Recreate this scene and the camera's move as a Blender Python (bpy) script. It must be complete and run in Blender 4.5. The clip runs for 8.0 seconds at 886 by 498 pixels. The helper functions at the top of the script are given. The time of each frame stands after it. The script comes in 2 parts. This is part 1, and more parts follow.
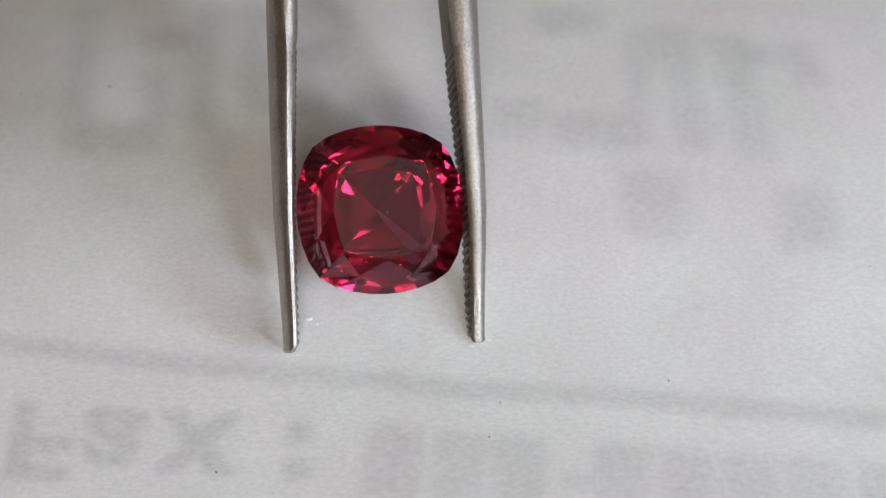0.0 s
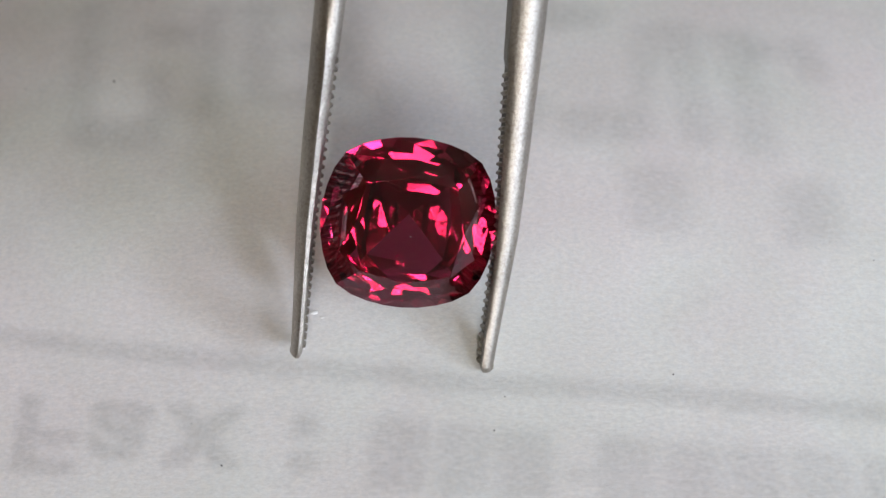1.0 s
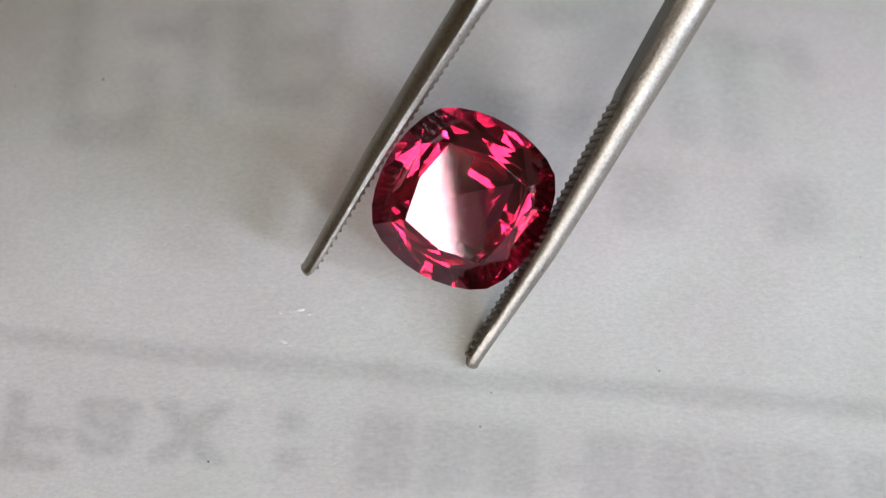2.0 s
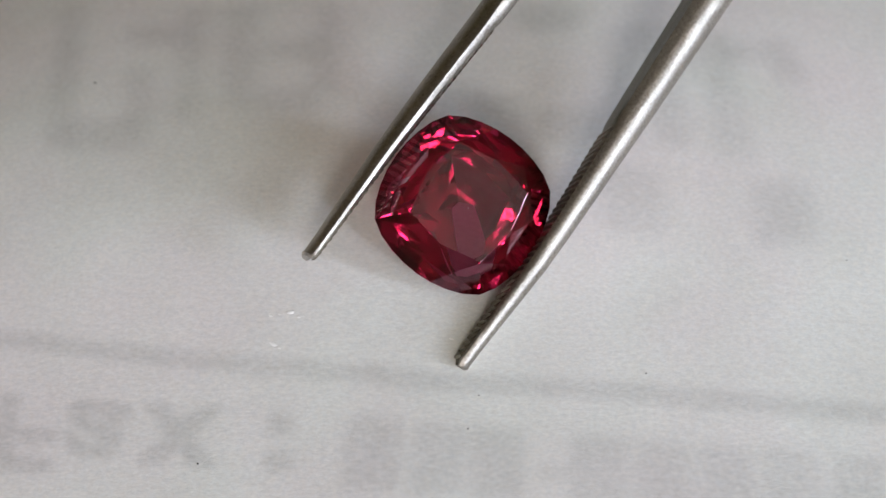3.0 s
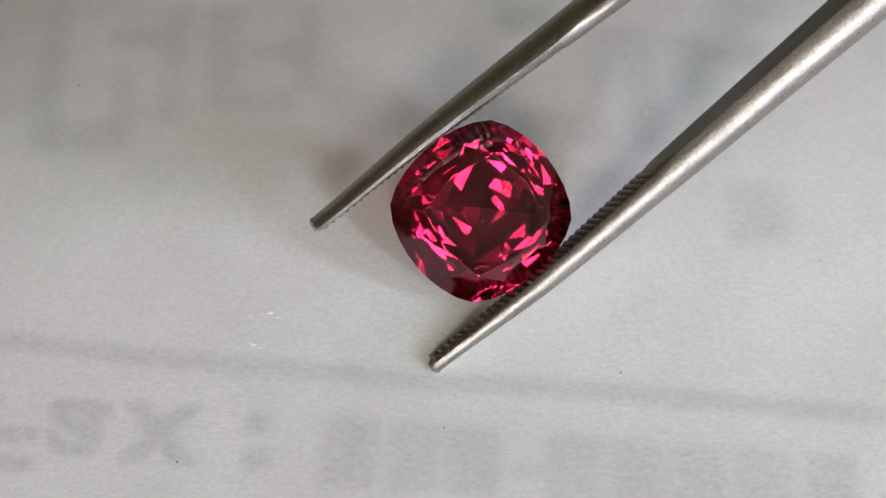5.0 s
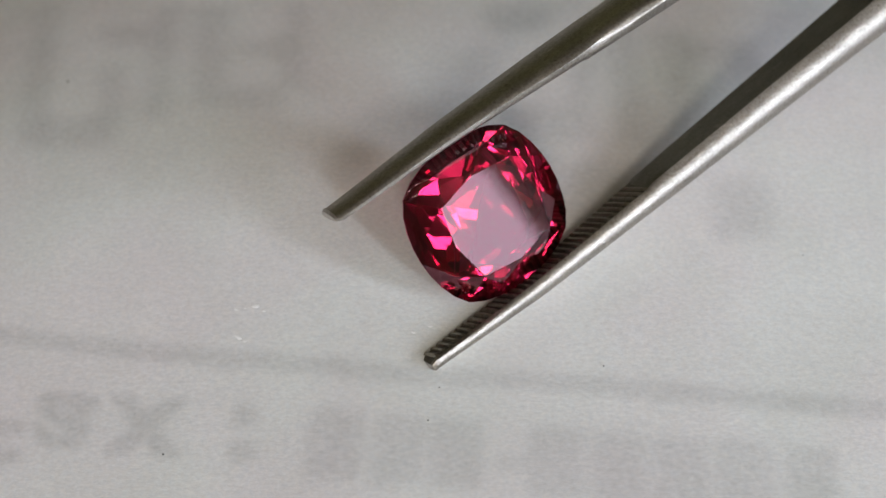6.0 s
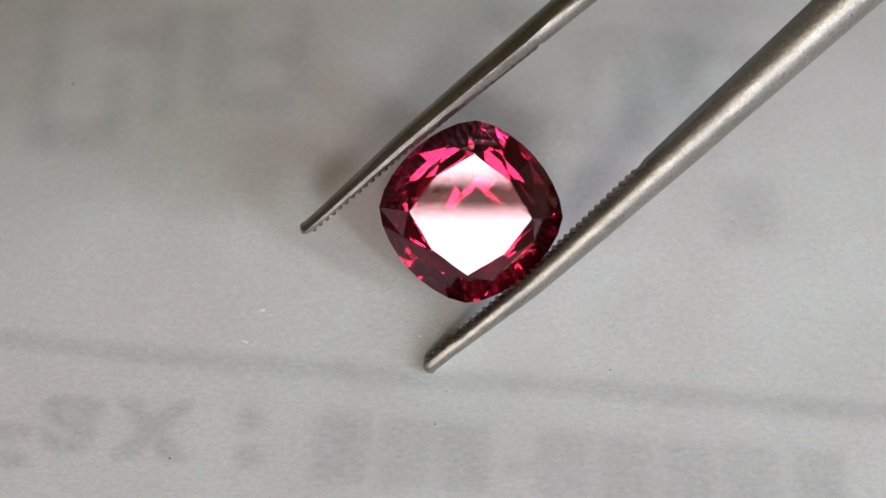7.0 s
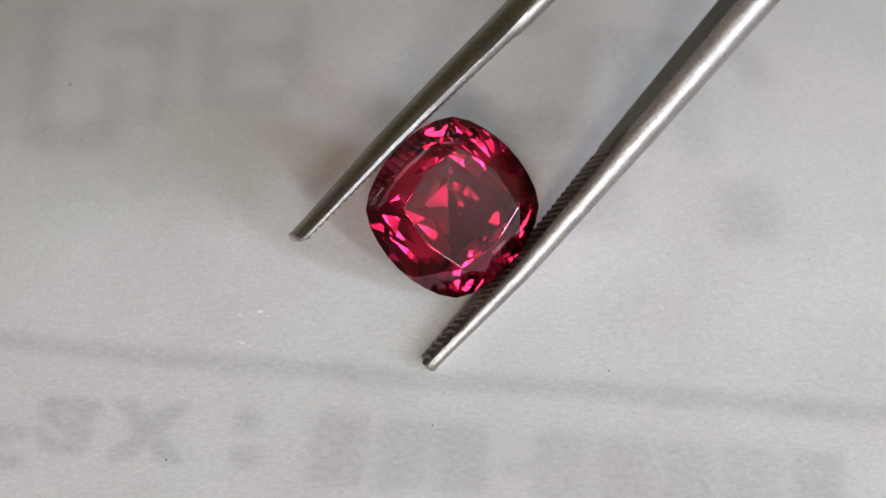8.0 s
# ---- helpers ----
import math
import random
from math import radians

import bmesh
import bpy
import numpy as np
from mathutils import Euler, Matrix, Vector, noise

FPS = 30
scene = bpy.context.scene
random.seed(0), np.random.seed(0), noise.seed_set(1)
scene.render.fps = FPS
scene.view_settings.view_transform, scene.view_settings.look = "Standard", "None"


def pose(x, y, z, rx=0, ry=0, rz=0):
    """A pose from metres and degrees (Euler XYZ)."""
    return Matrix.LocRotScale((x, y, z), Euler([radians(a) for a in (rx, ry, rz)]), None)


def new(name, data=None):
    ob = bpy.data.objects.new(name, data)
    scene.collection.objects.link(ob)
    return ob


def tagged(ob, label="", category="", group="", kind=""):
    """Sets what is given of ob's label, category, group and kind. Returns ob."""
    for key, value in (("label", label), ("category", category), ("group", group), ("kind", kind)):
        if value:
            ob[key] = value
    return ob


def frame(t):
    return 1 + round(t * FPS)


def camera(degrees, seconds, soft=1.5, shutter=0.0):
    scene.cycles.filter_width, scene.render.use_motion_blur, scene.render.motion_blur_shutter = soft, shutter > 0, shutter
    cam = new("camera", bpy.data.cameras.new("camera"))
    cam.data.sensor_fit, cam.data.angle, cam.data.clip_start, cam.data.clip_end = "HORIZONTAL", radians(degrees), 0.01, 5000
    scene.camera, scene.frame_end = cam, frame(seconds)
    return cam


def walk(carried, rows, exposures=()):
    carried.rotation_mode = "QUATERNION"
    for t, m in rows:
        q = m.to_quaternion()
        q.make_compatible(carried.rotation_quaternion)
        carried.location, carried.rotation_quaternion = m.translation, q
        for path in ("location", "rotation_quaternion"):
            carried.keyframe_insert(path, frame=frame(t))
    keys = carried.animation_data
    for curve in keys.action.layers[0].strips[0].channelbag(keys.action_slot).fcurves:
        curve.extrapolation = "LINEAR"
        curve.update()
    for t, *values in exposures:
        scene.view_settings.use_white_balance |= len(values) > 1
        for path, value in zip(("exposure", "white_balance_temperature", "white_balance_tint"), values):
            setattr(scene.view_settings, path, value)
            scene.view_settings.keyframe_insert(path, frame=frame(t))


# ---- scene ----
# The camera: a phone held over a sheet of paper, drifting a few millimetres.
cam = camera(34, 8.0, soft=1.35)
walk(cam, [
    (0.0, pose(-0.00000, -0.03375, 0.05846, 30)),
    (0.2, pose(-0.00014, -0.03374, 0.05851, 30)),
    (0.5, pose(-0.00036, -0.03372, 0.05860, 30)),
    (0.8, pose(-0.00027, -0.03390, 0.05848, 30)),
    (1.0, pose(-0.00022, -0.03403, 0.05840, 30)),
    (1.5, pose(0.00012, -0.03419, 0.05826, 30)),
    (1.7, pose(0.00023, -0.03421, 0.05834, 30)),
    (2.8, pose(0.00081, -0.03430, 0.05880, 30)),
    (3.0, pose(0.00091, -0.03431, 0.05889, 30)),
    (3.5, pose(0.00099, -0.03457, 0.05881, 30)),
    (3.8, pose(0.00108, -0.03471, 0.05931, 30)),
    (4.0, pose(0.00114, -0.03481, 0.05964, 30)),
    (4.2, pose(0.00130, -0.03478, 0.05963, 30)),
    (5.3, pose(0.00219, -0.03463, 0.05957, 30)),
    (5.5, pose(0.00235, -0.03461, 0.05956, 30)),
    (5.8, pose(0.00254, -0.03493, 0.05976, 30)),
    (6.0, pose(0.00267, -0.03515, 0.05989, 30)),
    (6.2, pose(0.00263, -0.03504, 0.05982, 30)),
    (6.5, pose(0.00258, -0.03487, 0.05971, 30)),
    (6.8, pose(0.00245, -0.03493, 0.05984, 30)),
    (7.0, pose(0.00236, -0.03497, 0.05992, 30)),
    (7.2, pose(0.00230, -0.03501, 0.06012, 30)),
    (7.5, pose(0.00221, -0.03508, 0.06041, 30)),
    (7.6, pose(0.00226, -0.03503, 0.06028, 30)),
    (7.8, pose(0.00236, -0.03493, 0.06001, 30)),
    (8.0, pose(0.00247, -0.03483, 0.05974, 30)),
], [(0.0, 0.27, 6380, 14), (1.0, 0.27, 6380, 14), (1.5, 0.17, 6400, 14), (3.5, 0.20, 6470, 14), (4.2, 0.19, 6470, 14), (5.5, 0.11, 6520, 14), (6.0, 0.02, 6550, 13), (6.2, 0.02, 6550, 13), (6.8, 0.12, 6550, 13), (7.0, -0.04, 6550, 13), (7.2, 0.00, 6550, 13), (7.5, 0.17, 6510, 13), (8.0, 0.16, 6510, 15)])

cam.data.dof.use_dof, cam.data.dof.focus_distance, cam.data.dof.aperture_fstop = True, 0.0642, 60

# ---- world, windows, exposure ----
world = bpy.data.worlds.new("sky")
scene.world = world
world.use_nodes = True
wn = world.node_tree
sky = wn.nodes.new("ShaderNodeTexSky")
sky.sky_type, sky.sun_disc = "NISHITA", False
sky.sun_elevation, sky.sun_rotation = radians(40), radians(160)
wn.links.new(sky.outputs[0], wn.nodes["Background"].inputs[0])
wn.nodes["Background"].inputs[1].default_value = 0.1

WALL_Y = -1.5            # inner face of the window wall
# windows: x0, x1, z0, z1 and radiance; the second stands in for a dim pale surface the stone mirrors
WINDOWS = [(-0.27, 0.31, 1.05, 1.86, 19.5), (0.55, 0.98, 0.84, 1.14, 5.0), (1.09, 1.44, 0.95, 1.90, 32.0), (1.56, 2.20, 0.86, 1.80, 4.2)]
EAST_X, EAST_FILL = 2.4, (-1.38, -0.86, 0.55, 1.85, 25.0)   # a tall window added unseen in the east wall to brighten the sheet's right
# lamp tints picked to turn the shadows warm: first window warm, the others cool
TINTS = [(1.03, 0.99, 0.90), (0.93, 0.98, 1.04), (0.87, 0.975, 1.12), (0.93, 0.97, 1.02)]
EAST_TINT = (0.84, 0.97, 1.14)


def window_light(x0, x1, z0, z1, radiance, tint):
    lamp = bpy.data.lights.new("window_light", "AREA")
    lamp.shape, lamp.size, lamp.size_y = "RECTANGLE", x1 - x0, z1 - z0
    lamp.energy = radiance * math.pi * (x1 - x0) * (z1 - z0)
    lamp.color = tint
    ob = new("window_light", lamp)
    ob.matrix_world = pose((x0 + x1) / 2, WALL_Y - 0.13, (z0 + z1) / 2, 90, 0, 0)
    return ob


for w, tint in zip(WINDOWS, TINTS):
    window_light(*w, tint)
window_light(*EAST_FILL, EAST_TINT).matrix_world = pose(EAST_X + 0.13, (EAST_FILL[0] + EAST_FILL[1]) / 2, (EAST_FILL[2] + EAST_FILL[3]) / 2, 90, 0, 90)

# ---- materials ----


def material(name):
    m = bpy.data.materials.new(name)
    m.use_nodes = True
    n = m.node_tree
    return m, n, n.nodes["Principled BSDF"]


def node(n, kind, **values):
    a = n.nodes.new(kind)
    for key, value in values.items():
        a.inputs[key].default_value = value
    return a


def ramp(n, source, stops):
    r = n.nodes.new("ShaderNodeValToRGB")
    n.links.new(source, r.inputs[0])
    while len(r.color_ramp.elements) < len(stops):
        r.color_ramp.elements.new(0.5)
    for e, (p, c) in zip(r.color_ramp.elements, stops):
        e.position, e.color = p, (*c, 1) if len(c) == 3 else c
    return r.outputs[0]


def coords(n, scale, kind="Object"):
    tc = n.nodes.new("ShaderNodeTexCoord")
    mp = node(n, "ShaderNodeMapping", Scale=scale)
    n.links.new(tc.outputs[kind], mp.inputs[0])
    return mp.outputs[0]


def noisy(n, vector, scale, detail=4.0, rough=0.55):
    t = node(n, "ShaderNodeTexNoise", Scale=scale, Detail=detail, Roughness=rough)
    n.links.new(vector, t.inputs["Vector"])
    return t.outputs["Fac"]


def mixed(n, fac, a, b, mode="MIX"):
    m = n.nodes.new("ShaderNodeMix")
    m.data_type, m.blend_type = "RGBA", mode
    for i, v in ((0, fac), (6, a), (7, b)):
        if isinstance(v, (int, float)):
            m.inputs[i].default_value = v
        elif isinstance(v, tuple):
            m.inputs[i].default_value = (*v, 1)
        else:
            n.links.new(v, m.inputs[i])
    return m.outputs[2]


def bump(n, bsdf, height, strength, distance):
    b = node(n, "ShaderNodeBump", Strength=strength, Distance=distance)
    n.links.new(height, b.inputs["Height"])
    n.links.new(b.outputs[0], bsdf.inputs["Normal"])


def paper_material():
    m, n, b = material("paper")
    cloud = noisy(n, coords(n, (1, 1, 1)), 160, 4)
    fibre = noisy(n, coords(n, (3600, 6000, 3600)), 1, 6, 0.75)
    fleck = noisy(n, coords(n, (1, 1, 1)), 3600, 3)
    base = ramp(n, cloud, [(0.3, (0.745, 0.73, 0.72)), (0.7, (0.82, 0.81, 0.81))])
    grain = ramp(n, fibre, [(0.32, (0.82, 0.82, 0.82)), (0.66, (1, 1, 1))])
    tint = ramp(n, fleck, [(0.35, (0.975, 0.985, 1.0)), (0.65, (1.0, 0.985, 0.975))])
    patch = ramp(n, noisy(n, coords(n, (1, 1, 1)), 70, 3), [(0.38, (1.0, 0.966, 0.97)), (0.62, (0.968, 0.995, 0.966))])
    colour = mixed(n, 1.0, mixed(n, 1.0, mixed(n, 1.0, base, grain, "MULTIPLY"), tint, "MULTIPLY"), patch, "MULTIPLY")
    n.links.new(colour, b.inputs["Base Color"])
    b.inputs["Roughness"].default_value = 0.85
    b.inputs["Specular IOR Level"].default_value = 0.25
    bump(n, b, fibre, 0.4, 0.00007)
    return m


def ink_material():
    """Print on the other side of the sheet, dim through the paper: soft grey patches."""
    m, n, b = material("ink_through_paper")
    at = n.nodes.new("ShaderNodeAttribute")
    at.attribute_name = "ink"
    streak = noisy(n, coords(n, (2600, 4200, 2600)), 1, 6, 0.75)
    fac = n.nodes.new("ShaderNodeMath")
    fac.operation = "MULTIPLY"
    n.links.new(at.outputs["Fac"], fac.inputs[0])
    n.links.new(ramp(n, streak, [(0.35, (0.30, 0.30, 0.30)), (0.65, (1, 1, 1))]), fac.inputs[1])
    b.inputs["Base Color"].default_value = (0.20, 0.215, 0.22, 1)
    b.inputs["Roughness"].default_value = 0.9
    n.links.new(fac.outputs[0], b.inputs["Alpha"])
    return m


def steel_material(name, rough, colour, scratch):
    m, n, b = material(name)
    co = coords(n, (1, 1, 1))
    broad = noisy(n, co, 420, 5)
    fine = noisy(n, co, 7000, 4, 0.7)
    pits = n.nodes.new("ShaderNodeTexVoronoi")
    pits.inputs["Scale"].default_value = 1500
    n.links.new(co, pits.inputs["Vector"])
    brushed = noisy(n, coords(n, (500, 6000, 6000)), 1, 4)
    b.inputs["Metallic"].default_value = 1.0
    c = mixed(n, 1.0, ramp(n, broad, [(0.3, tuple(v * 0.78 for v in colour)), (0.7, colour)]),
              ramp(n, fine, [(0.34, (0.72, 0.70, 0.67)), (0.60, (1.04, 1.04, 1.04))]), "MULTIPLY")
    c = mixed(n, 1.0, c, ramp(n, pits.outputs["Distance"], [(0.05, (0.68, 0.66, 0.64)), (0.14, (1, 1, 1))]), "MULTIPLY")
    scuff = noisy(n, coords(n, (700, 2600, 2600)), 1, 6, 0.7)
    c = mixed(n, 1.0, c, ramp(n, scuff, [(0.58, (1, 1, 1)), (0.68, (1.35, 1.35, 1.35))]), "MULTIPLY")       # bright worn scuffs
    n.links.new(c, b.inputs["Base Color"])
    n.links.new(ramp(n, brushed, [(0.3, (rough - 0.05,) * 3), (0.7, (rough + 0.07,) * 3)]), b.inputs["Roughness"])
    bump(n, b, fine, scratch, 0.00004)
    return m


def gem_material(name, rough):
    """Red stone: every pass through it and every turn inside it takes some green and blue away; a clear gleam lies on top."""
    m, n, b = material(name)
    n.nodes.remove(b)
    glass = node(n, "ShaderNodeBsdfGlass", Color=(0.578, 0.21, 0.312, 1), Roughness=rough, IOR=1.74)
    gleam = node(n, "ShaderNodeBsdfGlossy", Color=(1, 1, 1, 1), Roughness=0.022)
    facing = node(n, "ShaderNodeLayerWeight", Blend=0.12)
    fac = n.nodes.new("ShaderNodeMath")
    fac.operation, fac.inputs[1].default_value = "MULTIPLY_ADD", 0.15
    fac.inputs[2].default_value = 0.045
    n.links.new(facing.outputs["Facing"], fac.inputs[0])
    mix = n.nodes.new("ShaderNodeMixShader")
    n.links.new(fac.outputs[0], mix.inputs[0])
    n.links.new(glass.outputs[0], mix.inputs[1])
    n.links.new(gleam.outputs[0], mix.inputs[2])
    n.links.new(mix.outputs[0], n.nodes["Material Output"].inputs["Surface"])
    return m


def plain_material(name, c0, c1, scale, rough, relief=0.0):
    m, n, b = material(name)
    f = noisy(n, coords(n, (1, 1, 1)), scale, 5)
    n.links.new(ramp(n, f, [(0.3, c0), (0.7, c1)]), b.inputs["Base Color"])
    b.inputs["Roughness"].default_value = rough
    if relief:
        bump(n, b, f, relief, 0.002)
    return m


def wood_material():
    m, n, b = material("desk_wood")
    grain = noisy(n, coords(n, (3, 60, 3)), 1, 8, 0.6)
    n.links.new(ramp(n, grain, [(0.3, (0.055, 0.045, 0.026)), (0.7, (0.10, 0.08, 0.045))]), b.inputs["Base Color"])
    b.inputs["Roughness"].default_value = 0.45
    bump(n, b, grain, 0.2, 0.0005)
    return m


PAPER, INK, WOOD = paper_material(), ink_material(), wood_material()
GEM, GEM_MATT = gem_material("red_gemstone", 0.012), gem_material("ground_red_gemstone", 0.45)
STEEL = steel_material("brushed_steel", 0.37, (0.50, 0.465, 0.42), 0.8)
STEEL_WORN = steel_material("worn_tooth_steel", 0.40, (0.36, 0.33, 0.275), 0.6)
# inner faces: rougher steel, coloured darker in place of the dark room they mirror
STEEL_DARK = steel_material("inner_steel_dark_reflection", 0.45, (0.21, 0.20, 0.165), 0.5)
GROOVE = steel_material("dark_groove_steel", 0.55, (0.15, 0.13, 0.105), 0.5)
PLASTER = plain_material("plaster", (0.38, 0.34, 0.26), (0.44, 0.40, 0.31), 3, 0.9, 0.2)
# unseen walls and ceiling, coloured to tint the fill light and the steel's reflections
OLIVE = plain_material("olive_fill_tint", (0.25, 0.26, 0.10), (0.31, 0.32, 0.13), 3, 0.9, 0.2)
BROWN = plain_material("brown_fill_tint", (0.22, 0.14, 0.06), (0.27, 0.175, 0.08), 3, 0.9, 0.2)
CEILING = plain_material("ceiling_fill_tint", (0.25, 0.215, 0.155), (0.30, 0.26, 0.19), 2, 0.9, 0.1)
TILE = plain_material("floor_cement", (0.20, 0.19, 0.17), (0.28, 0.26, 0.24), 4, 0.6, 0.1)
FRAME = plain_material("painted_window_wood", (0.10, 0.08, 0.06), (0.15, 0.12, 0.09), 20, 0.5, 0.1)
DIRT = plain_material("dust_speck", (0.03, 0.028, 0.025), (0.07, 0.065, 0.06), 900, 0.9)
FLUFF = plain_material("paper_fibre", (0.78, 0.77, 0.75), (0.84, 0.83, 0.82), 900, 0.9)

# ---- mesh helpers ----


def mesh_of(bm, name, mat):
    me = bpy.data.meshes.new(name)
    bm.normal_update()
    bm.to_mesh(me)
    bm.free()
    if mat:
        me.materials.append(mat)
    return me


def part(name, bm, mat, parent=None, label=""):
    """One mesh object of its own, under a thing or under a part."""
    ob = new(name, mesh_of(bm, name, mat))
    ob.parent = parent
    if label:
        tagged(ob, label)
    return ob


def block(x0, x1, y0, y1, z0, z1, bevel=0.0):
    bm = bmesh.new()
    bmesh.ops.create_cube(bm, size=1)
    bm.transform(Matrix.Translation(((x0 + x1) / 2, (y0 + y1) / 2, (z0 + z1) / 2)) @ Matrix.Diagonal((x1 - x0, y1 - y0, z1 - z0, 1)))
    if bevel:
        bmesh.ops.bevel(bm, geom=bm.edges[:], offset=bevel, segments=2, affect="EDGES", profile=0.5)
    return bm


def join(bm, other):
    me = bpy.data.meshes.new("joined")
    other.to_mesh(me)
    other.free()
    bm.from_mesh(me)
    bpy.data.meshes.remove(me)
    return bm


# ---- the room, out of view, closed round the desk ----
FLOOR_Z, CEIL_Z = -0.76, 2.04
X0, X1, Y1 = -2.4, EAST_X, 3.2


def build_room():
    tagged(part("floor", block(X0 - .1, X1 + .1, WALL_Y - .1, Y1 + .1, FLOOR_Z - .1, FLOOR_Z), TILE), "grey cement floor of the room", "floor", kind="structure")
    tagged(part("ceiling", block(X0 - .1, X1 + .1, WALL_Y - .1, Y1 + .1, CEIL_Z, CEIL_Z + .1), CEILING), "unseen ceiling, dull beige to warm the fill light", "ceiling", kind="structure")
    tagged(part("wall_west", block(X0 - .12, X0, WALL_Y, Y1, FLOOR_Z, CEIL_Z), BROWN), "plain unseen wall, brown to warm the fill light", "wall", kind="structure")
    tagged(part("wall_north", block(X0, X1, Y1, Y1 + .12, FLOOR_Z, CEIL_Z), OLIVE), "plain unseen wall, olive green to tint the fill light", "wall", kind="structure")
    # the window walls: piers, sill walls and lintels leave the openings free
    bm = bmesh.new()
    edges = [X0] + [v for w in WINDOWS for v in w[:2]] + [X1]
    for a, b in zip(edges[0::2], edges[1::2]):
        join(bm, block(a, b, WALL_Y - .12, WALL_Y, FLOOR_Z, CEIL_Z))
    for x0, x1, z0, z1, _ in WINDOWS:
        join(bm, block(x0, x1, WALL_Y - .12, WALL_Y, FLOOR_Z, z0))
        join(bm, block(x0, x1, WALL_Y - .12, WALL_Y, z1, CEIL_Z))
    tagged(part("wall_south", bm, PLASTER), "plain plaster wall with four window openings", "wall", kind="structure")
    y0, y1, z0, z1, _ = EAST_FILL
    bm = block(X1, X1 + .12, WALL_Y, y0, FLOOR_Z, CEIL_Z)
    for box in ((y1, Y1, FLOOR_Z, CEIL_Z), (y0, y1, FLOOR_Z, z0), (y0, y1, z1, CEIL_Z)):
        join(bm, block(X1, X1 + .12, *box))
    tagged(part("wall_east", bm, PLASTER), "plain plaster wall with one tall opening for an added light", "wall", kind="structure")
    for i, (x0, x1, z0, z1, _) in enumerate(WINDOWS + [EAST_FILL]):
        root = tagged(new("window_%d" % (i + 1)), "dark wooden window frame round a lamp, out of view", "window", kind="structure")
        root.matrix_world = pose(x0, WALL_Y, z0) if i < 4 else pose(X1, x0, z0, 0, 0, 90)
        w, h, f = x1 - x0, z1 - z0, 0.02
        bars = [("frame_bottom", (0, w, 0, f)), ("frame_top", (0, w, h - f, h)), ("frame_side", (0, f, f, h - f)), ("frame_side", (w - f, w, f, h - f))]
        if i == 0:
            bars.append(("transom", (f, w - f, 1.648 - z0, 1.666 - z0)))
        for nm, box in bars:
            part(nm, block(box[0], box[1], -0.09, -0.03, box[2], box[3], 0.003), FRAME, root)


def build_desk():
    root = tagged(new("desk"), "dark brown wooden desk under the sheet of paper", "desk")
    root.location = (0, 0.25, FLOOR_Z)
    top = part("desktop", block(-.75, .75, -.42, .42, .723, .74955, .003), WOOD, root)
    for x in (-.70, .64):
        for y in (-.38, .32):
            part("leg", block(x, x + .06, y, y + .06, 0, .723, .004), WOOD, root)


def wave(x, y):
    """The sheet is not quite flat (metres); its upper left is bent further down for shade."""
    back = max(0.0, min(y, 0.022) + 0.001)
    side = max(-0.03, min(x - 0.004, 0.03))
    z = -7.0 * back * back - 0.15 * max(0.0, min(y - 0.022, 0.012)) - 2.6 * side * side - 120.0 * back * max(0.0, min(-x, 0.026)) ** 2
    for far in (-0.035 - y, x - 0.040):                # beyond its raised middle it comes down to rest on the desk
        f = max(0.0, min(far / 0.07, 1.0))
        z -= 0.0105 * f * f * (3 - 2 * f)
    z = max(z, -0.0102)
    return z + 0.00005 * math.sin(x * 160 + y * 70 + 0.6) + 0.00004 * math.sin(y * 230 - x * 60)


def build_paper():
    nx, ny, wx, wy, th = 170, 200, 0.170, 0.200, 0.00011
    bm = bmesh.new()
    lower = bmesh.ops.create_grid(bm, x_segments=nx, y_segments=ny, size=0.5)
    bm.transform(Matrix.Diagonal((wx, wy, 1, 1)))
    bmesh.ops.translate(bm, verts=bm.verts[:], vec=(0.032, -0.064, 0))
    for v in bm.verts:
        v.co.z = wave(v.co.x, v.co.y)
    ext = bmesh.ops.extrude_face_region(bm, geom=bm.faces[:])
    for g in ext["geom"]:
        if isinstance(g, bmesh.types.BMVert):
            g.co.z -= th
    bmesh.ops.recalc_face_normals(bm, faces=bm.faces[:])
    ob = part("paper_sheet", bm, PAPER)
    for p in ob.data.polygons:
        p.use_smooth = True
    return tagged(ob, "off-white sheet of paper with faint print showing through", "paper")


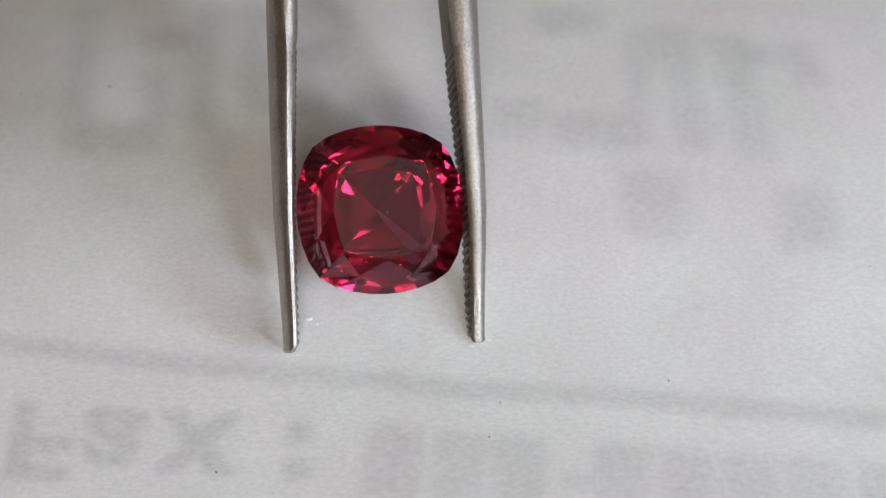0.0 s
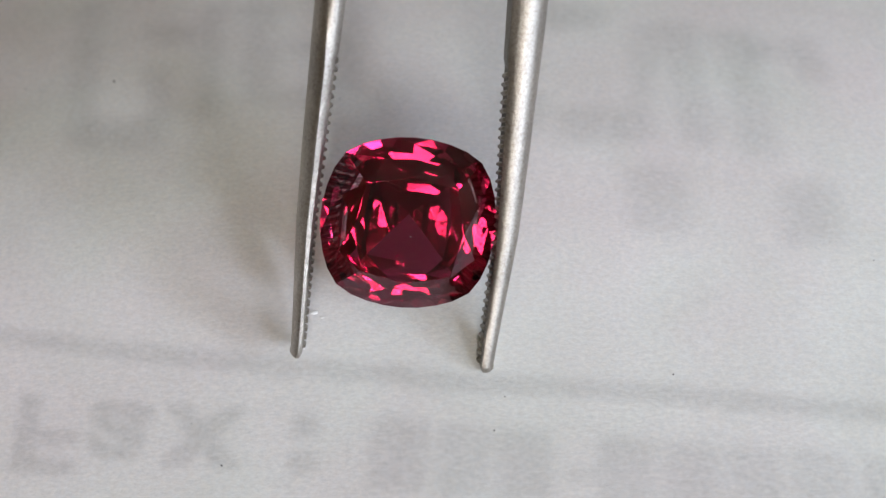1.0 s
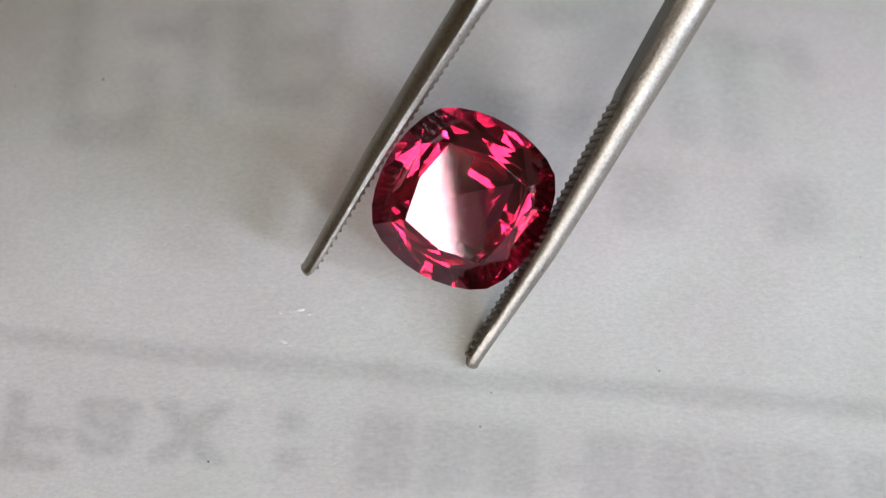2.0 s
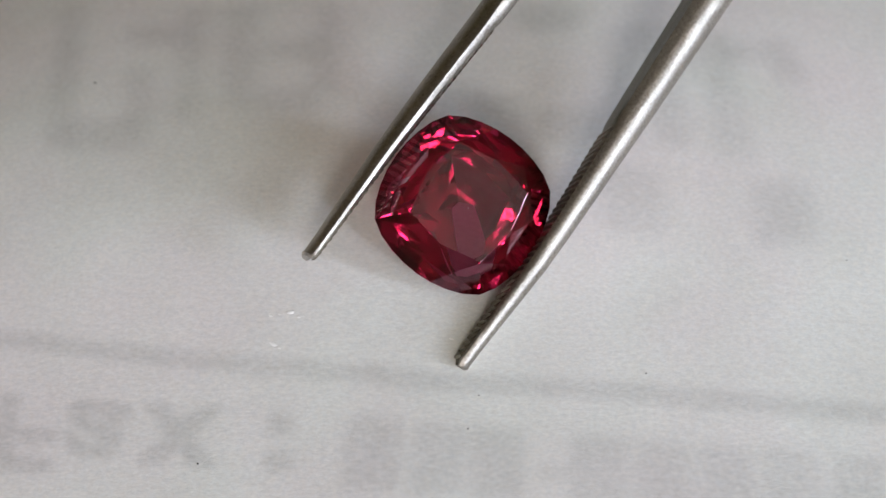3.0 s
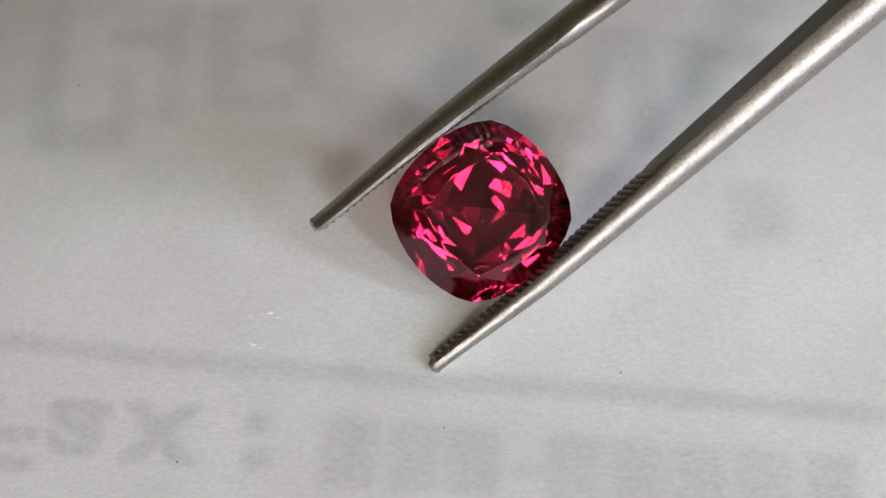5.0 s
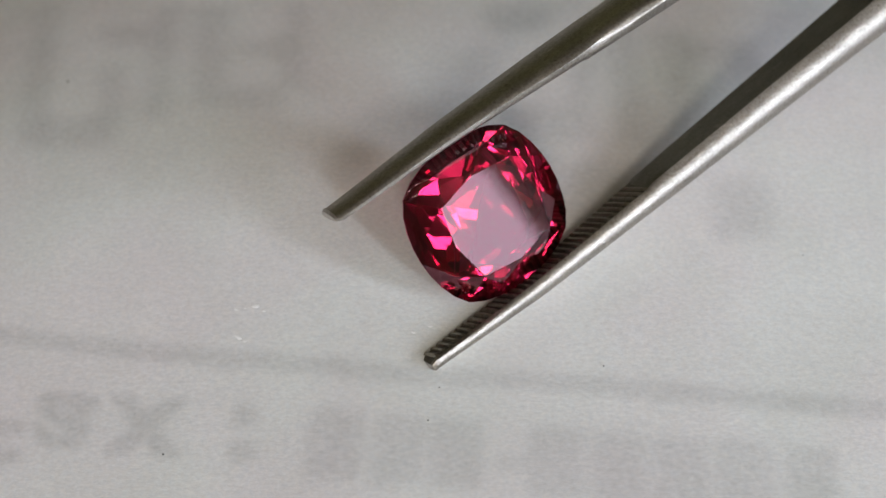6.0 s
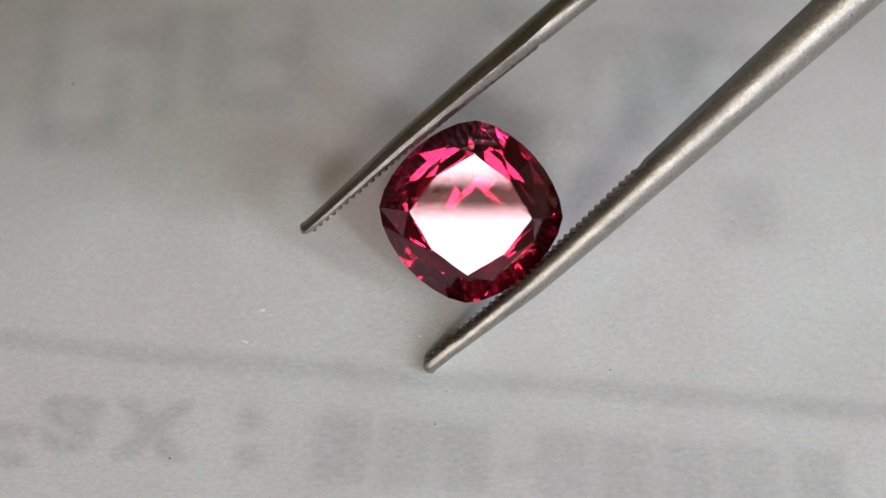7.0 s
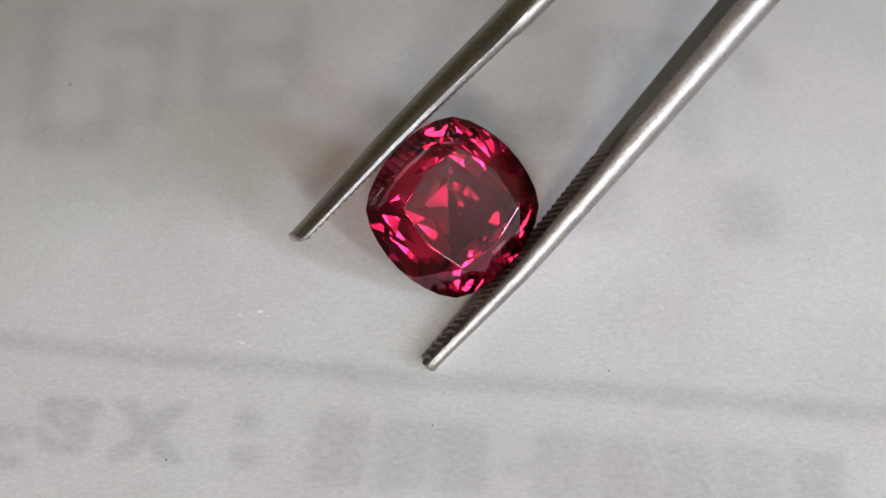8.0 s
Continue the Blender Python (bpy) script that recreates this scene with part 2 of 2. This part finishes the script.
# ---- print that shows through from the other side of the sheet ----
MM = 0.001
LETTERS = {"F": ((-19.2, -7.0), (-16.2, -7.3), (-19.3, -10.8)),
           "a": ((-16.0, -7.4), (-12.9, -7.8), (-15.9, -10.3)),
           "x": ((-12.7, -7.7), (-8.7, -8.1), (-12.7, -10.7))}
COLON = [[(-6.8, -8.5), (-5.6, -8.6), (-5.6, -9.6), (-6.8, -9.6)],
         [(-6.9, -10.2), (-5.6, -10.3), (-5.6, -11.3), (-6.9, -11.2)]]
LARGE_BARS = [
   [(-20.8, 18.8), (-19.0, 18.4), (-17.9, 6.8), (-19.4, 7.0)],
   [(-18.9, 8.8), (-14.2, 8.3), (-13.9, 6.2), (-18.5, 6.6)],
   [(-15.8, 12.4), (-14.4, 12.2), (-13.8, 8.2), (-15.2, 8.3)],
   [(-13.4, 17.3), (-11.9, 17.1), (-11.5, 7.9), (-12.8, 8.1)],
   [(-16.4, 16.0), (-13.2, 15.4), (-12.9, 13.6), (-16.1, 14.0)],
   [(-11.0, 16.9), (-9.0, 16.7), (-8.6, 8.6), (-10.4, 8.8)],
   [(-8.4, 9.9), (-5.5, 9.7), (-5.4, 8.3), (-8.3, 8.4)],
   [(-5.9, 16.4), (-4.5, 16.3), (-4.6, 9.7), (-5.9, 9.7)],
   [(-8.4, 13.7), (-5.7, 13.5), (-5.6, 12.0), (-8.3, 12.1)],
   [(4.9, 15.8), (8.3, 15.9), (8.2, 13.9), (4.8, 13.8)],
   [(2.5, 9.1), (5.0, 9.1), (4.9, 6.3), (2.4, 6.3)],
   [(5.5, 8.2), (9.1, 8.2), (8.9, 5.9), (5.4, 5.8)],
   [(9.6, 14.3), (10.9, 14.3), (10.2, 5.9), (8.9, 5.9)],
   [(11.0, 14.7), (13.0, 14.7), (13.4, 5.8), (11.5, 5.7)],
   [(13.8, 14.2), (16.0, 14.4), (16.3, 5.2), (14.3, 5.1)],
   [(15.8, 13.4), (19.5, 13.7), (19.2, 12.2), (15.6, 12.0)],
   [(17.9, 12.1), (19.9, 12.2), (19.8, 10.6), (17.9, 10.4)],
   [(8.6, 4.4), (11.6, 4.5), (11.4, 0.7), (8.5, 0.7)],
   [(16.0, 3.8), (19.0, 3.9), (18.5, 0.3), (15.7, 0.2)],
]
# a row of slanted bars: x of the upper left corner, y of the top, width, height
ROW_BARS = [(-3.4, -8.8, 2.6, 3.4), (-0.4, -9.1, 2.3, 3.4), (2.2, -9.3, 2.3, 3.4), (5.0, -11.1, 1.2, 0.7), (6.5, -9.7, 2.4, 3.4), (9.3, -9.9, 2.4, 3.4), (11.9, -10.1, 2.5, 3.4), (14.8, -10.2, 2.6, 3.4), (17.8, -10.4, 2.4, 3.4)]
RULE = [(-26.1, -2.7), (-20.5, -3.6), (-15.0, -4.6), (-9.8, -5.4), (-3.6, -6.1), (1.6, -6.7), (9.9, -7.2), (15.3, -7.6), (19.6, -7.9), (24.2, -8.1)]


def ink_patch(name, tris, soft, strength, parent, label):
    """A thin patch whose ink fades at its edges; tris in millimetres on the sheet."""
    step = 0.12
    pts = np.array(tris).reshape(-1, 2)
    lo, hi = pts.min(0) - 3 * soft, pts.max(0) + 3 * soft
    xs, ys = np.arange(lo[0], hi[0], step), np.arange(lo[1], hi[1], step)
    gx, gy = np.meshgrid(xs, ys)
    ink = np.zeros(gx.shape)
    for a, b, c in tris:
        side = [(q[0] - p[0]) * (gy - p[1]) - (q[1] - p[1]) * (gx - p[0]) for p, q in ((a, b), (b, c), (c, a))]
        ink[((side[0] >= 0) & (side[1] >= 0) & (side[2] >= 0)) | ((side[0] <= 0) & (side[1] <= 0) & (side[2] <= 0))] = 1
    r = np.arange(-12, 13) * step
    k = np.exp(-r * r / (2 * soft * soft))
    k /= k.sum()
    for axis in (0, 1):
        ink = np.apply_along_axis(lambda v: np.convolve(np.pad(v, 12), k, "same")[12:-12], axis, ink)
    keep = ink > 0.03
    ids = -np.ones(ink.shape, int)
    ids[keep] = np.arange(keep.sum())
    verts = [(x * MM, y * MM, wave(x * MM, y * MM) + 0.00002) for x, y in zip(gx[keep], gy[keep])]
    quads = np.stack([ids[:-1, :-1], ids[:-1, 1:], ids[1:, 1:], ids[1:, :-1]], -1).reshape(-1, 4)
    me = bpy.data.meshes.new(name)
    me.from_pydata(verts, [], quads[(quads >= 0).all(1)].tolist())
    at = me.attributes.new("ink", "FLOAT", "POINT")
    at.data.foreach_set("value", (np.clip((ink[keep] - 0.03) / 0.97, 0, 1) * strength).astype(np.float32))
    me.materials.append(INK)
    ob = new(name, me)
    ob.parent = parent
    return tagged(ob, label)


def glyph(char):
    """Triangles of a built-in letter, scaled into the unit square."""
    curve = bpy.data.curves.new("letter", "FONT")
    curve.body, curve.size, curve.offset, curve.resolution_u = char, 1.0, 0.03, 4
    ob = new("letter", curve)
    me = ob.evaluated_get(bpy.context.evaluated_depsgraph_get()).to_mesh()
    me.calc_loop_triangles()
    co = np.array([v.co[:2] for v in me.vertices])
    co = (co - co.min(0)) / (co.max(0) - co.min(0))
    tris = [co[list(t.vertices)] for t in me.loop_triangles]
    bpy.data.objects.remove(ob)
    bpy.data.curves.remove(curve)
    return tris


def quad(corners):
    a, b, c, d = [np.array(p) for p in corners]
    return [(a, b, c), (a, c, d)]


def build_print(sheet):
    for char, (p0, p1, p2) in LETTERS.items():
        p0, ex, ey = np.array(p0), np.array(p1) - np.array(p0), np.array(p2) - np.array(p0)
        tris = [[p0 + u * ex + v * ey for u, v in t] for t in glyph(char)]
        ink_patch("printed_letter", tris, 0.16, 0.18, sheet, "grey mirrored letter showing faintly through the paper")
    ink_patch("printed_colon", quad(COLON[0]) + quad(COLON[1]), 0.2, 0.19, sheet, "grey printed colon showing faintly through the paper")
    for x, y, w, h in ROW_BARS:
        s = 0.05 * h
        ink_patch("printed_bar", quad([(x, y), (x + w, y - 0.07), (x + w - s, y - h), (x - s, y - h)]), 0.24, 0.15, sheet, "grey bar of print showing faintly through")
    for c in LARGE_BARS:
        ink_patch("printed_bar", quad(c), 0.45, 0.16, sheet, "broad grey bar of print showing faintly through")
    tris = []
    for (xa, ya), (xb, yb) in zip(RULE[:-1], RULE[1:]):
        tris += quad([(xa, ya), (xb, yb), (xb, yb - 0.95), (xa, ya - 0.95)])
    ink_patch("printed_rule", tris, 0.2, 0.16, sheet, "long grey printed rule showing faintly through")


# ---- the tweezers ----
def curve_at(table, s):
    return float(np.interp(s, [r[0] for r in table], [r[1] for r in table]))


THICK = [(0, .52), (.12, .70), (.35, .74), (1.2, .76), (5, .98), (10, 1.25), (15, 1.47), (22, 1.68), (32, 2.0), (46, 2.4), (106, 2.6)]
DEPTH = [(0, 1.15), (.12, 1.35), (.35, 1.42), (1.2, 1.5), (7, 1.8), (12.5, 2.45), (14, 2.5), (22, 3.0), (35, 4.0), (60, 5.2), (106, 6.0)]
SLIM = {1: [(0, .84), (8, .86), (30, .84)], -1: [(0, 1.0), (14, 1.05), (30, 1.14)]}   # how thin each arm is
LIFT = {1: [(0, .16), (6, .12), (106, .10)], -1: [(0, .5), (6, .2), (12, .0), (106, .0)]}   # height of each arm's middle line
SERRATED = 13.4


def arm_mesh(side, tip_x, inner, long=106.0):
    """An arm from its tip to the joint, D-shaped: flat inside, round outside."""
    bm = bmesh.new()
    ring_n = 18
    ss = [0, .12, .3, .6, 1, 1.6, 2.5, 4, 6, 8, 10, 12, 13.0, SERRATED - .05, SERRATED + .25, 15, 17, 20, 24, 28, 34, 40, 48, 60, 75, 90, long]
    rings = []
    for s in ss:
        t, d = curve_at(THICK, s) * curve_at(SLIM[side], s), curve_at(DEPTH, s) * (1.5 if side > 0 else 1.0)
        y_in, cut = inner(tip_x + s) + 0.06, (0.08 if s < SERRATED else 0.0)
        wrap, flat = curve_at([(13, 128), (16, 112)], s), curve_at([(13, 0.76), (16, 0.80)], s)   # round rod, then a flat strip
        back, zc = 0.5 * max(0, 0.25 - s), curve_at(LIFT[side], s)
        ring = []
        for i in range(ring_n):
            if i < 14:
                a = radians(wrap * (2 * i / 13 - 1))
                p, z = t * (0.40 + 0.60 * math.cos(a)), d / 2 * math.sin(a)
            else:
                p, z = 0.0, d / 2 * flat * (1 - 2 * (i - 14) / 3)
            ring.append(bm.verts.new(((tip_x + s) * MM, side * (y_in + back + max(cut, p)) * MM, (z + zc) * MM)))
        rings.append(ring)
    for a, b in zip(rings[:-1], rings[1:]):
        for i in range(ring_n):
            f = bm.faces.new((a[i], a[(i + 1) % ring_n], b[(i + 1) % ring_n], b[i]))
            f.material_index = (2 if a[0].co.x < (tip_x + SERRATED - .1) * MM else 1) if 14 <= i <= 16 else 0      # the inner face is rougher, and darker to stand in for its dark reflection; its grooves darker still
    bm.faces.new(rings[0])
    bm.faces.new(rings[-1])
    bmesh.ops.recalc_face_normals(bm, faces=bm.faces[:])
    return bm


def tooth_mesh(side, tip_x, inner, s):
    """One small slanting ridge across the gripping face."""
    bm = bmesh.new()
    d = curve_at(DEPTH, s + 0.2) / 2 * (1.0 if side > 0 else 0.80)
    lean, rows = 0.20, []
    for z, flat in ((-d, 1), (-0.72 * d, 0), (0.72 * d, 0), (d, 1)):
        row = []
        for ds, p in ((0.02, 0.15), (0.07, 0.03), (0.17, 0.03), (0.25, 0.15)):
            y = inner(tip_x + s + ds) + (0.13 if flat else p - 0.02 * random.random())
            row.append(bm.verts.new(((tip_x + s + ds + lean * z) * MM, side * y * MM, (z + curve_at(LIFT[side], s)) * MM)))
        rows.append(row)
    for a, b in zip(rows[:-1], rows[1:]):
        for i in range(4):
            bm.faces.new((a[i], a[(i + 1) % 4], b[(i + 1) % 4], b[i]))
    bm.faces.new(rows[0])
    bm.faces.new(rows[-1])
    bmesh.ops.recalc_face_normals(bm, faces=bm.faces[:])
    return bm


def build_tweezers():
    root = tagged(new("tweezers"), "brushed steel gem tweezers with serrated tips", "tweezers")
    for side, tip_x, inner in ((1, -6.2, lambda x: 3.90 - (0.058 if x > 0 else 0.025) * x), (-1, -6.25, lambda x: 3.70 - (0.035 if x > 0 else -0.032) * x)):
        arm = part("arm", arm_mesh(side, tip_x, inner), STEEL, root)
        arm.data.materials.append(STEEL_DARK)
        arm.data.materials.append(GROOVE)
        for p in arm.data.polygons:
            p.use_smooth = True
        arm.data.set_sharp_from_angle(angle=radians(40))
        for i in range(34):
            part("tooth", tooth_mesh(side, tip_x, inner, 0.25 + 0.385 * i), STEEL_WORN, arm)
    part("joint", block(.092, .112, -.0035, .0035, -.0030, .0033, .0006), STEEL, root)
    return root


# ---- the gemstone ----
def girdle(n, corner=4.24, side=3.83, rounding=0.06):
    """Cushion outline: four bulging sides; corners on the diagonals of the arms' frame."""
    q = corner / math.sqrt(2)
    rad = (q * q + (q - side) ** 2) / (2 * (side - q))
    pts = []
    for i in range(n):
        a = 2 * math.pi * i / n
        b = (a + math.pi / 4) % (math.pi / 2) - math.pi / 4
        c = rad - side
        r = -c * math.cos(b) + math.sqrt(rad * rad - (c * math.sin(b)) ** 2)
        pts.append((a, r * (1 - rounding * 0.3 * max(0, abs(b) - 0.68) / 0.1)))
    return pts


def build_gem():
    """Cushion cut: table, brilliant crown, thin girdle, and a pavilion whose four broad facets meet at the culet."""
    bm = bmesh.new()

    def ring(pts, z):
        zs = z if isinstance(z, tuple) else (z,) * len(pts)
        return [bm.verts.new((r * math.cos(a) * MM, r * math.sin(a) * MM, h * MM)) for (a, r), h in zip(pts, zs)]

    faces = {"table": [], "crown": [], "girdle": [], "pavilion": []}

    def facet(group, verts):
        faces[group].append(bm.faces.new(verts))

    g, q = girdle(32), math.pi / 4
    table = [(i * q, 2.38 if i % 2 == 0 else 2.79) for i in range(8)]
    face = ring([(a, r - 0.065) for a, r in table], 1.168)
    worn = ring([(a, r - 0.03) for a, r in table], 1.161)
    edge = ring(table, 1.143)                                              # worn, polished rim of the table
    mid = ring([(i * q + q / 2, 3.22) for i in range(8)], 0.67)
    top, low = ring(g, 0.06), ring(g, -0.06)
    g16 = [g[2 * i] for i in range(16)]
    sway = (1.0, 0.972, 1.012, 0.98)                                       # the steps were cut by hand, none quite alike
    steps = [ring([(a, r * k * sway[(i + n) % 4]) for i, (a, r) in enumerate(g16)], z) for n, (k, z) in enumerate(((0.83, -0.77), (0.64, -1.52)))]
    keel = ring([(i * q, 1.93 if i % 2 == 0 else 2.40) for i in range(8)], (-1.93, -2.09) * 4)
    culet = bm.verts.new((0.10 * MM, -0.07 * MM, -3.30 * MM))
    facet("table", face)
    for i in range(8):
        j, h, k = (i + 1) % 8, (i - 1) % 8, 4 * i
        facet("crown", (face[i], face[j], worn[j], worn[i]))
        facet("crown", (worn[i], worn[j], edge[j], edge[i]))
        facet("crown", (edge[j], edge[i], mid[i]))                         # star
        facet("crown", (edge[i], mid[h], top[k], mid[i]))                  # kite
        facet("crown", (mid[i], top[k], top[k + 1], top[k + 2]))           # upper girdle facets
        facet("crown", (mid[i], top[k + 2], top[k + 3], top[(k + 4) % 32]))
        facet("pavilion", (steps[1][2 * i], steps[1][2 * i + 1], keel[i]))
        facet("pavilion", (steps[1][2 * i + 1], steps[1][(2 * i + 2) % 16], keel[j]))
        facet("pavilion", (steps[1][2 * i + 1], keel[j], keel[i]))
    for i in range(16):
        j, k = (i + 1) % 16, 2 * i
        facet("pavilion", (low[(k + 2) % 32], low[k + 1], low[k], steps[0][i], steps[0][j]))
        facet("pavilion", (steps[0][j], steps[0][i], steps[1][i], steps[1][j]))
    for i in range(32):
        j = (i + 1) % 32
        facet("girdle", (top[i], low[i], low[j], top[j]))
    for i in (1, 3, 5, 7):
        facet("pavilion", [culet] + [keel[(i + k) % 8] for k in range(3)])
    bmesh.ops.recalc_face_normals(bm, faces=bm.faces[:])
    root = tagged(new("gemstone"), "faceted cushion-cut red gemstone held between tweezers", "gemstone")
    for group, own in faces.items():
        piece = bmesh.new()
        for f in own:
            piece.faces.new([piece.verts.new(v.co) for v in f.verts])
        bmesh.ops.remove_doubles(piece, verts=piece.verts[:], dist=1e-7)
        part(group, piece, GEM_MATT if group == "girdle" else GEM, root, "thin matt ground edge" if group == "girdle" else "")
    bm.free()
    fleck = bmesh.new()
    bmesh.ops.create_icosphere(fleck, subdivisions=1, radius=0.022 * MM)
    bmesh.ops.translate(fleck, verts=fleck.verts[:], vec=(-0.25 * MM, -0.1 * MM, 1.172 * MM))
    part("dust_fleck", fleck, FLUFF, root, "tiny pale fleck of dust on the polished table")
    return root


# ---- specks ----
DOTS = [(-17.4, 11.4, 0.052), (-9.8, -10.8, 0.039), (2.5, -7.8, 0.029), (10.0, -6.7, 0.033), (2.0, -9.4, 0.029), (-22.3, 11.6, 0.033), (20.0, -0.5, 0.026), (-11.3, -8.8, 0.016)]
CRUMBS = [(-6.1, -3.5, 0.10), (-5.7, -3.75, 0.06), (-7.0, -3.65, 0.06), (-6.6, -3.6, 0.04), (-6.8, -5.1, 0.10), (-6.5, -5.3, 0.05), (1.3, -5.0, 0.06), (2.1, -4.7, 0.06)]


def build_specks():
    for dots, name, mat, flat, label, cat in ((DOTS, "dust_speck", DIRT, 0.3, "tiny dark speck on the paper", "speck"), (CRUMBS, "paper_crumb", FLUFF, 0.32, "small raised white fleck of paper fibre", "fleck")):
        for x, y, r in dots:
            bm = bmesh.new()
            bmesh.ops.create_icosphere(bm, subdivisions=2, radius=r * MM)
            for v in bm.verts:
                v.co *= 1 + 0.35 * noise.noise(v.co * 9000 + Vector((x, y, 0)))
                v.co.x *= 1.4 if flat == 0.3 else 1.9
                v.co.z *= flat
            ob = tagged(part(name, bm, mat), label, cat, "specks on the paper")
            ob.matrix_world = pose(x * MM, y * MM, wave(x * MM, y * MM) + r * flat * 0.6 * MM, 0, 0, 40 * x if flat == 0.3 else 25 * math.sin(3 * x))


build_room()
build_desk()
sheet = build_paper()
build_print(sheet)
tweezers = build_tweezers()
gem = build_gem()
build_specks()

# tweezers and stone turn together
BODY = [
    (0.0, pose(-0.00280, 0.00051, 0.00269, 9.50, -26.52, 93.81)),
    (0.2, pose(-0.00287, 0.00055, 0.00285, 3.94, -25.24, 95.39)),
    (0.5, pose(-0.00287, -0.00011, 0.00377, -10.24, -35.19, 96.73)),
    (0.8, pose(-0.00217, -0.00117, 0.00385, -6.35, -41.03, 89.73)),
    (1.0, pose(-0.00173, -0.00155, 0.00434, 8.35, -45.59, 82.50)),
    (1.5, pose(0.00015, -0.00141, 0.00489, 24.05, -40.52, 63.23)),
    (1.7, pose(0.00071, -0.00107, 0.00478, 27.10, -37.03, 57.64)),
    (2.8, pose(0.00188, 0.00051, 0.00274, 19.68, -18.09, 52.05)),
    (3.0, pose(0.00185, 0.00047, 0.00267, 24.60, -14.30, 54.84)),
    (3.5, pose(0.00253, 0.00013, 0.00302, 23.55, -18.84, 47.44)),
    (3.8, pose(0.00288, -0.00009, 0.00358, 26.23, -25.39, 42.14)),
    (4.0, pose(0.00299, -0.00047, 0.00394, 23.77, -28.05, 39.13)),
    (4.2, pose(0.00300, -0.00076, 0.00444, 27.91, -31.83, 36.38)),
    (5.3, pose(0.00406, -0.00050, 0.00370, 39.67, -14.87, 36.40)),
    (5.5, pose(0.00426, -0.00068, 0.00378, 42.20, -14.20, 36.68)),
    (5.8, pose(0.00445, -0.00051, 0.00337, 44.46, -8.07, 37.48)),
    (6.0, pose(0.00465, -0.00054, 0.00317, 44.47, -6.28, 38.87)),
    (6.2, pose(0.00440, -0.00039, 0.00307, 43.46, -6.15, 39.13)),
    (6.5, pose(0.00420, -0.00074, 0.00386, 41.32, -15.58, 35.33)),
    (6.8, pose(0.00398, -0.00073, 0.00360, 31.36, -20.96, 33.96)),
    (7.0, pose(0.00362, -0.00073, 0.00394, 29.06, -25.25, 34.67)),
    (7.2, pose(0.00321, -0.00050, 0.00392, 24.37, -23.40, 38.47)),
    (7.5, pose(0.00329, -0.00073, 0.00433, 31.43, -26.95, 36.91)),
    (7.6, pose(0.00334, -0.00030, 0.00369, 32.57, -22.65, 38.14)),
    (7.8, pose(0.00326, -0.00004, 0.00340, 34.50, -15.57, 42.53)),
    (8.0, pose(0.00297, 0.00006, 0.00312, 34.41, -12.09, 47.59)),
]


def motions():
    walk(tweezers, BODY)
    walk(gem, BODY)


motions()
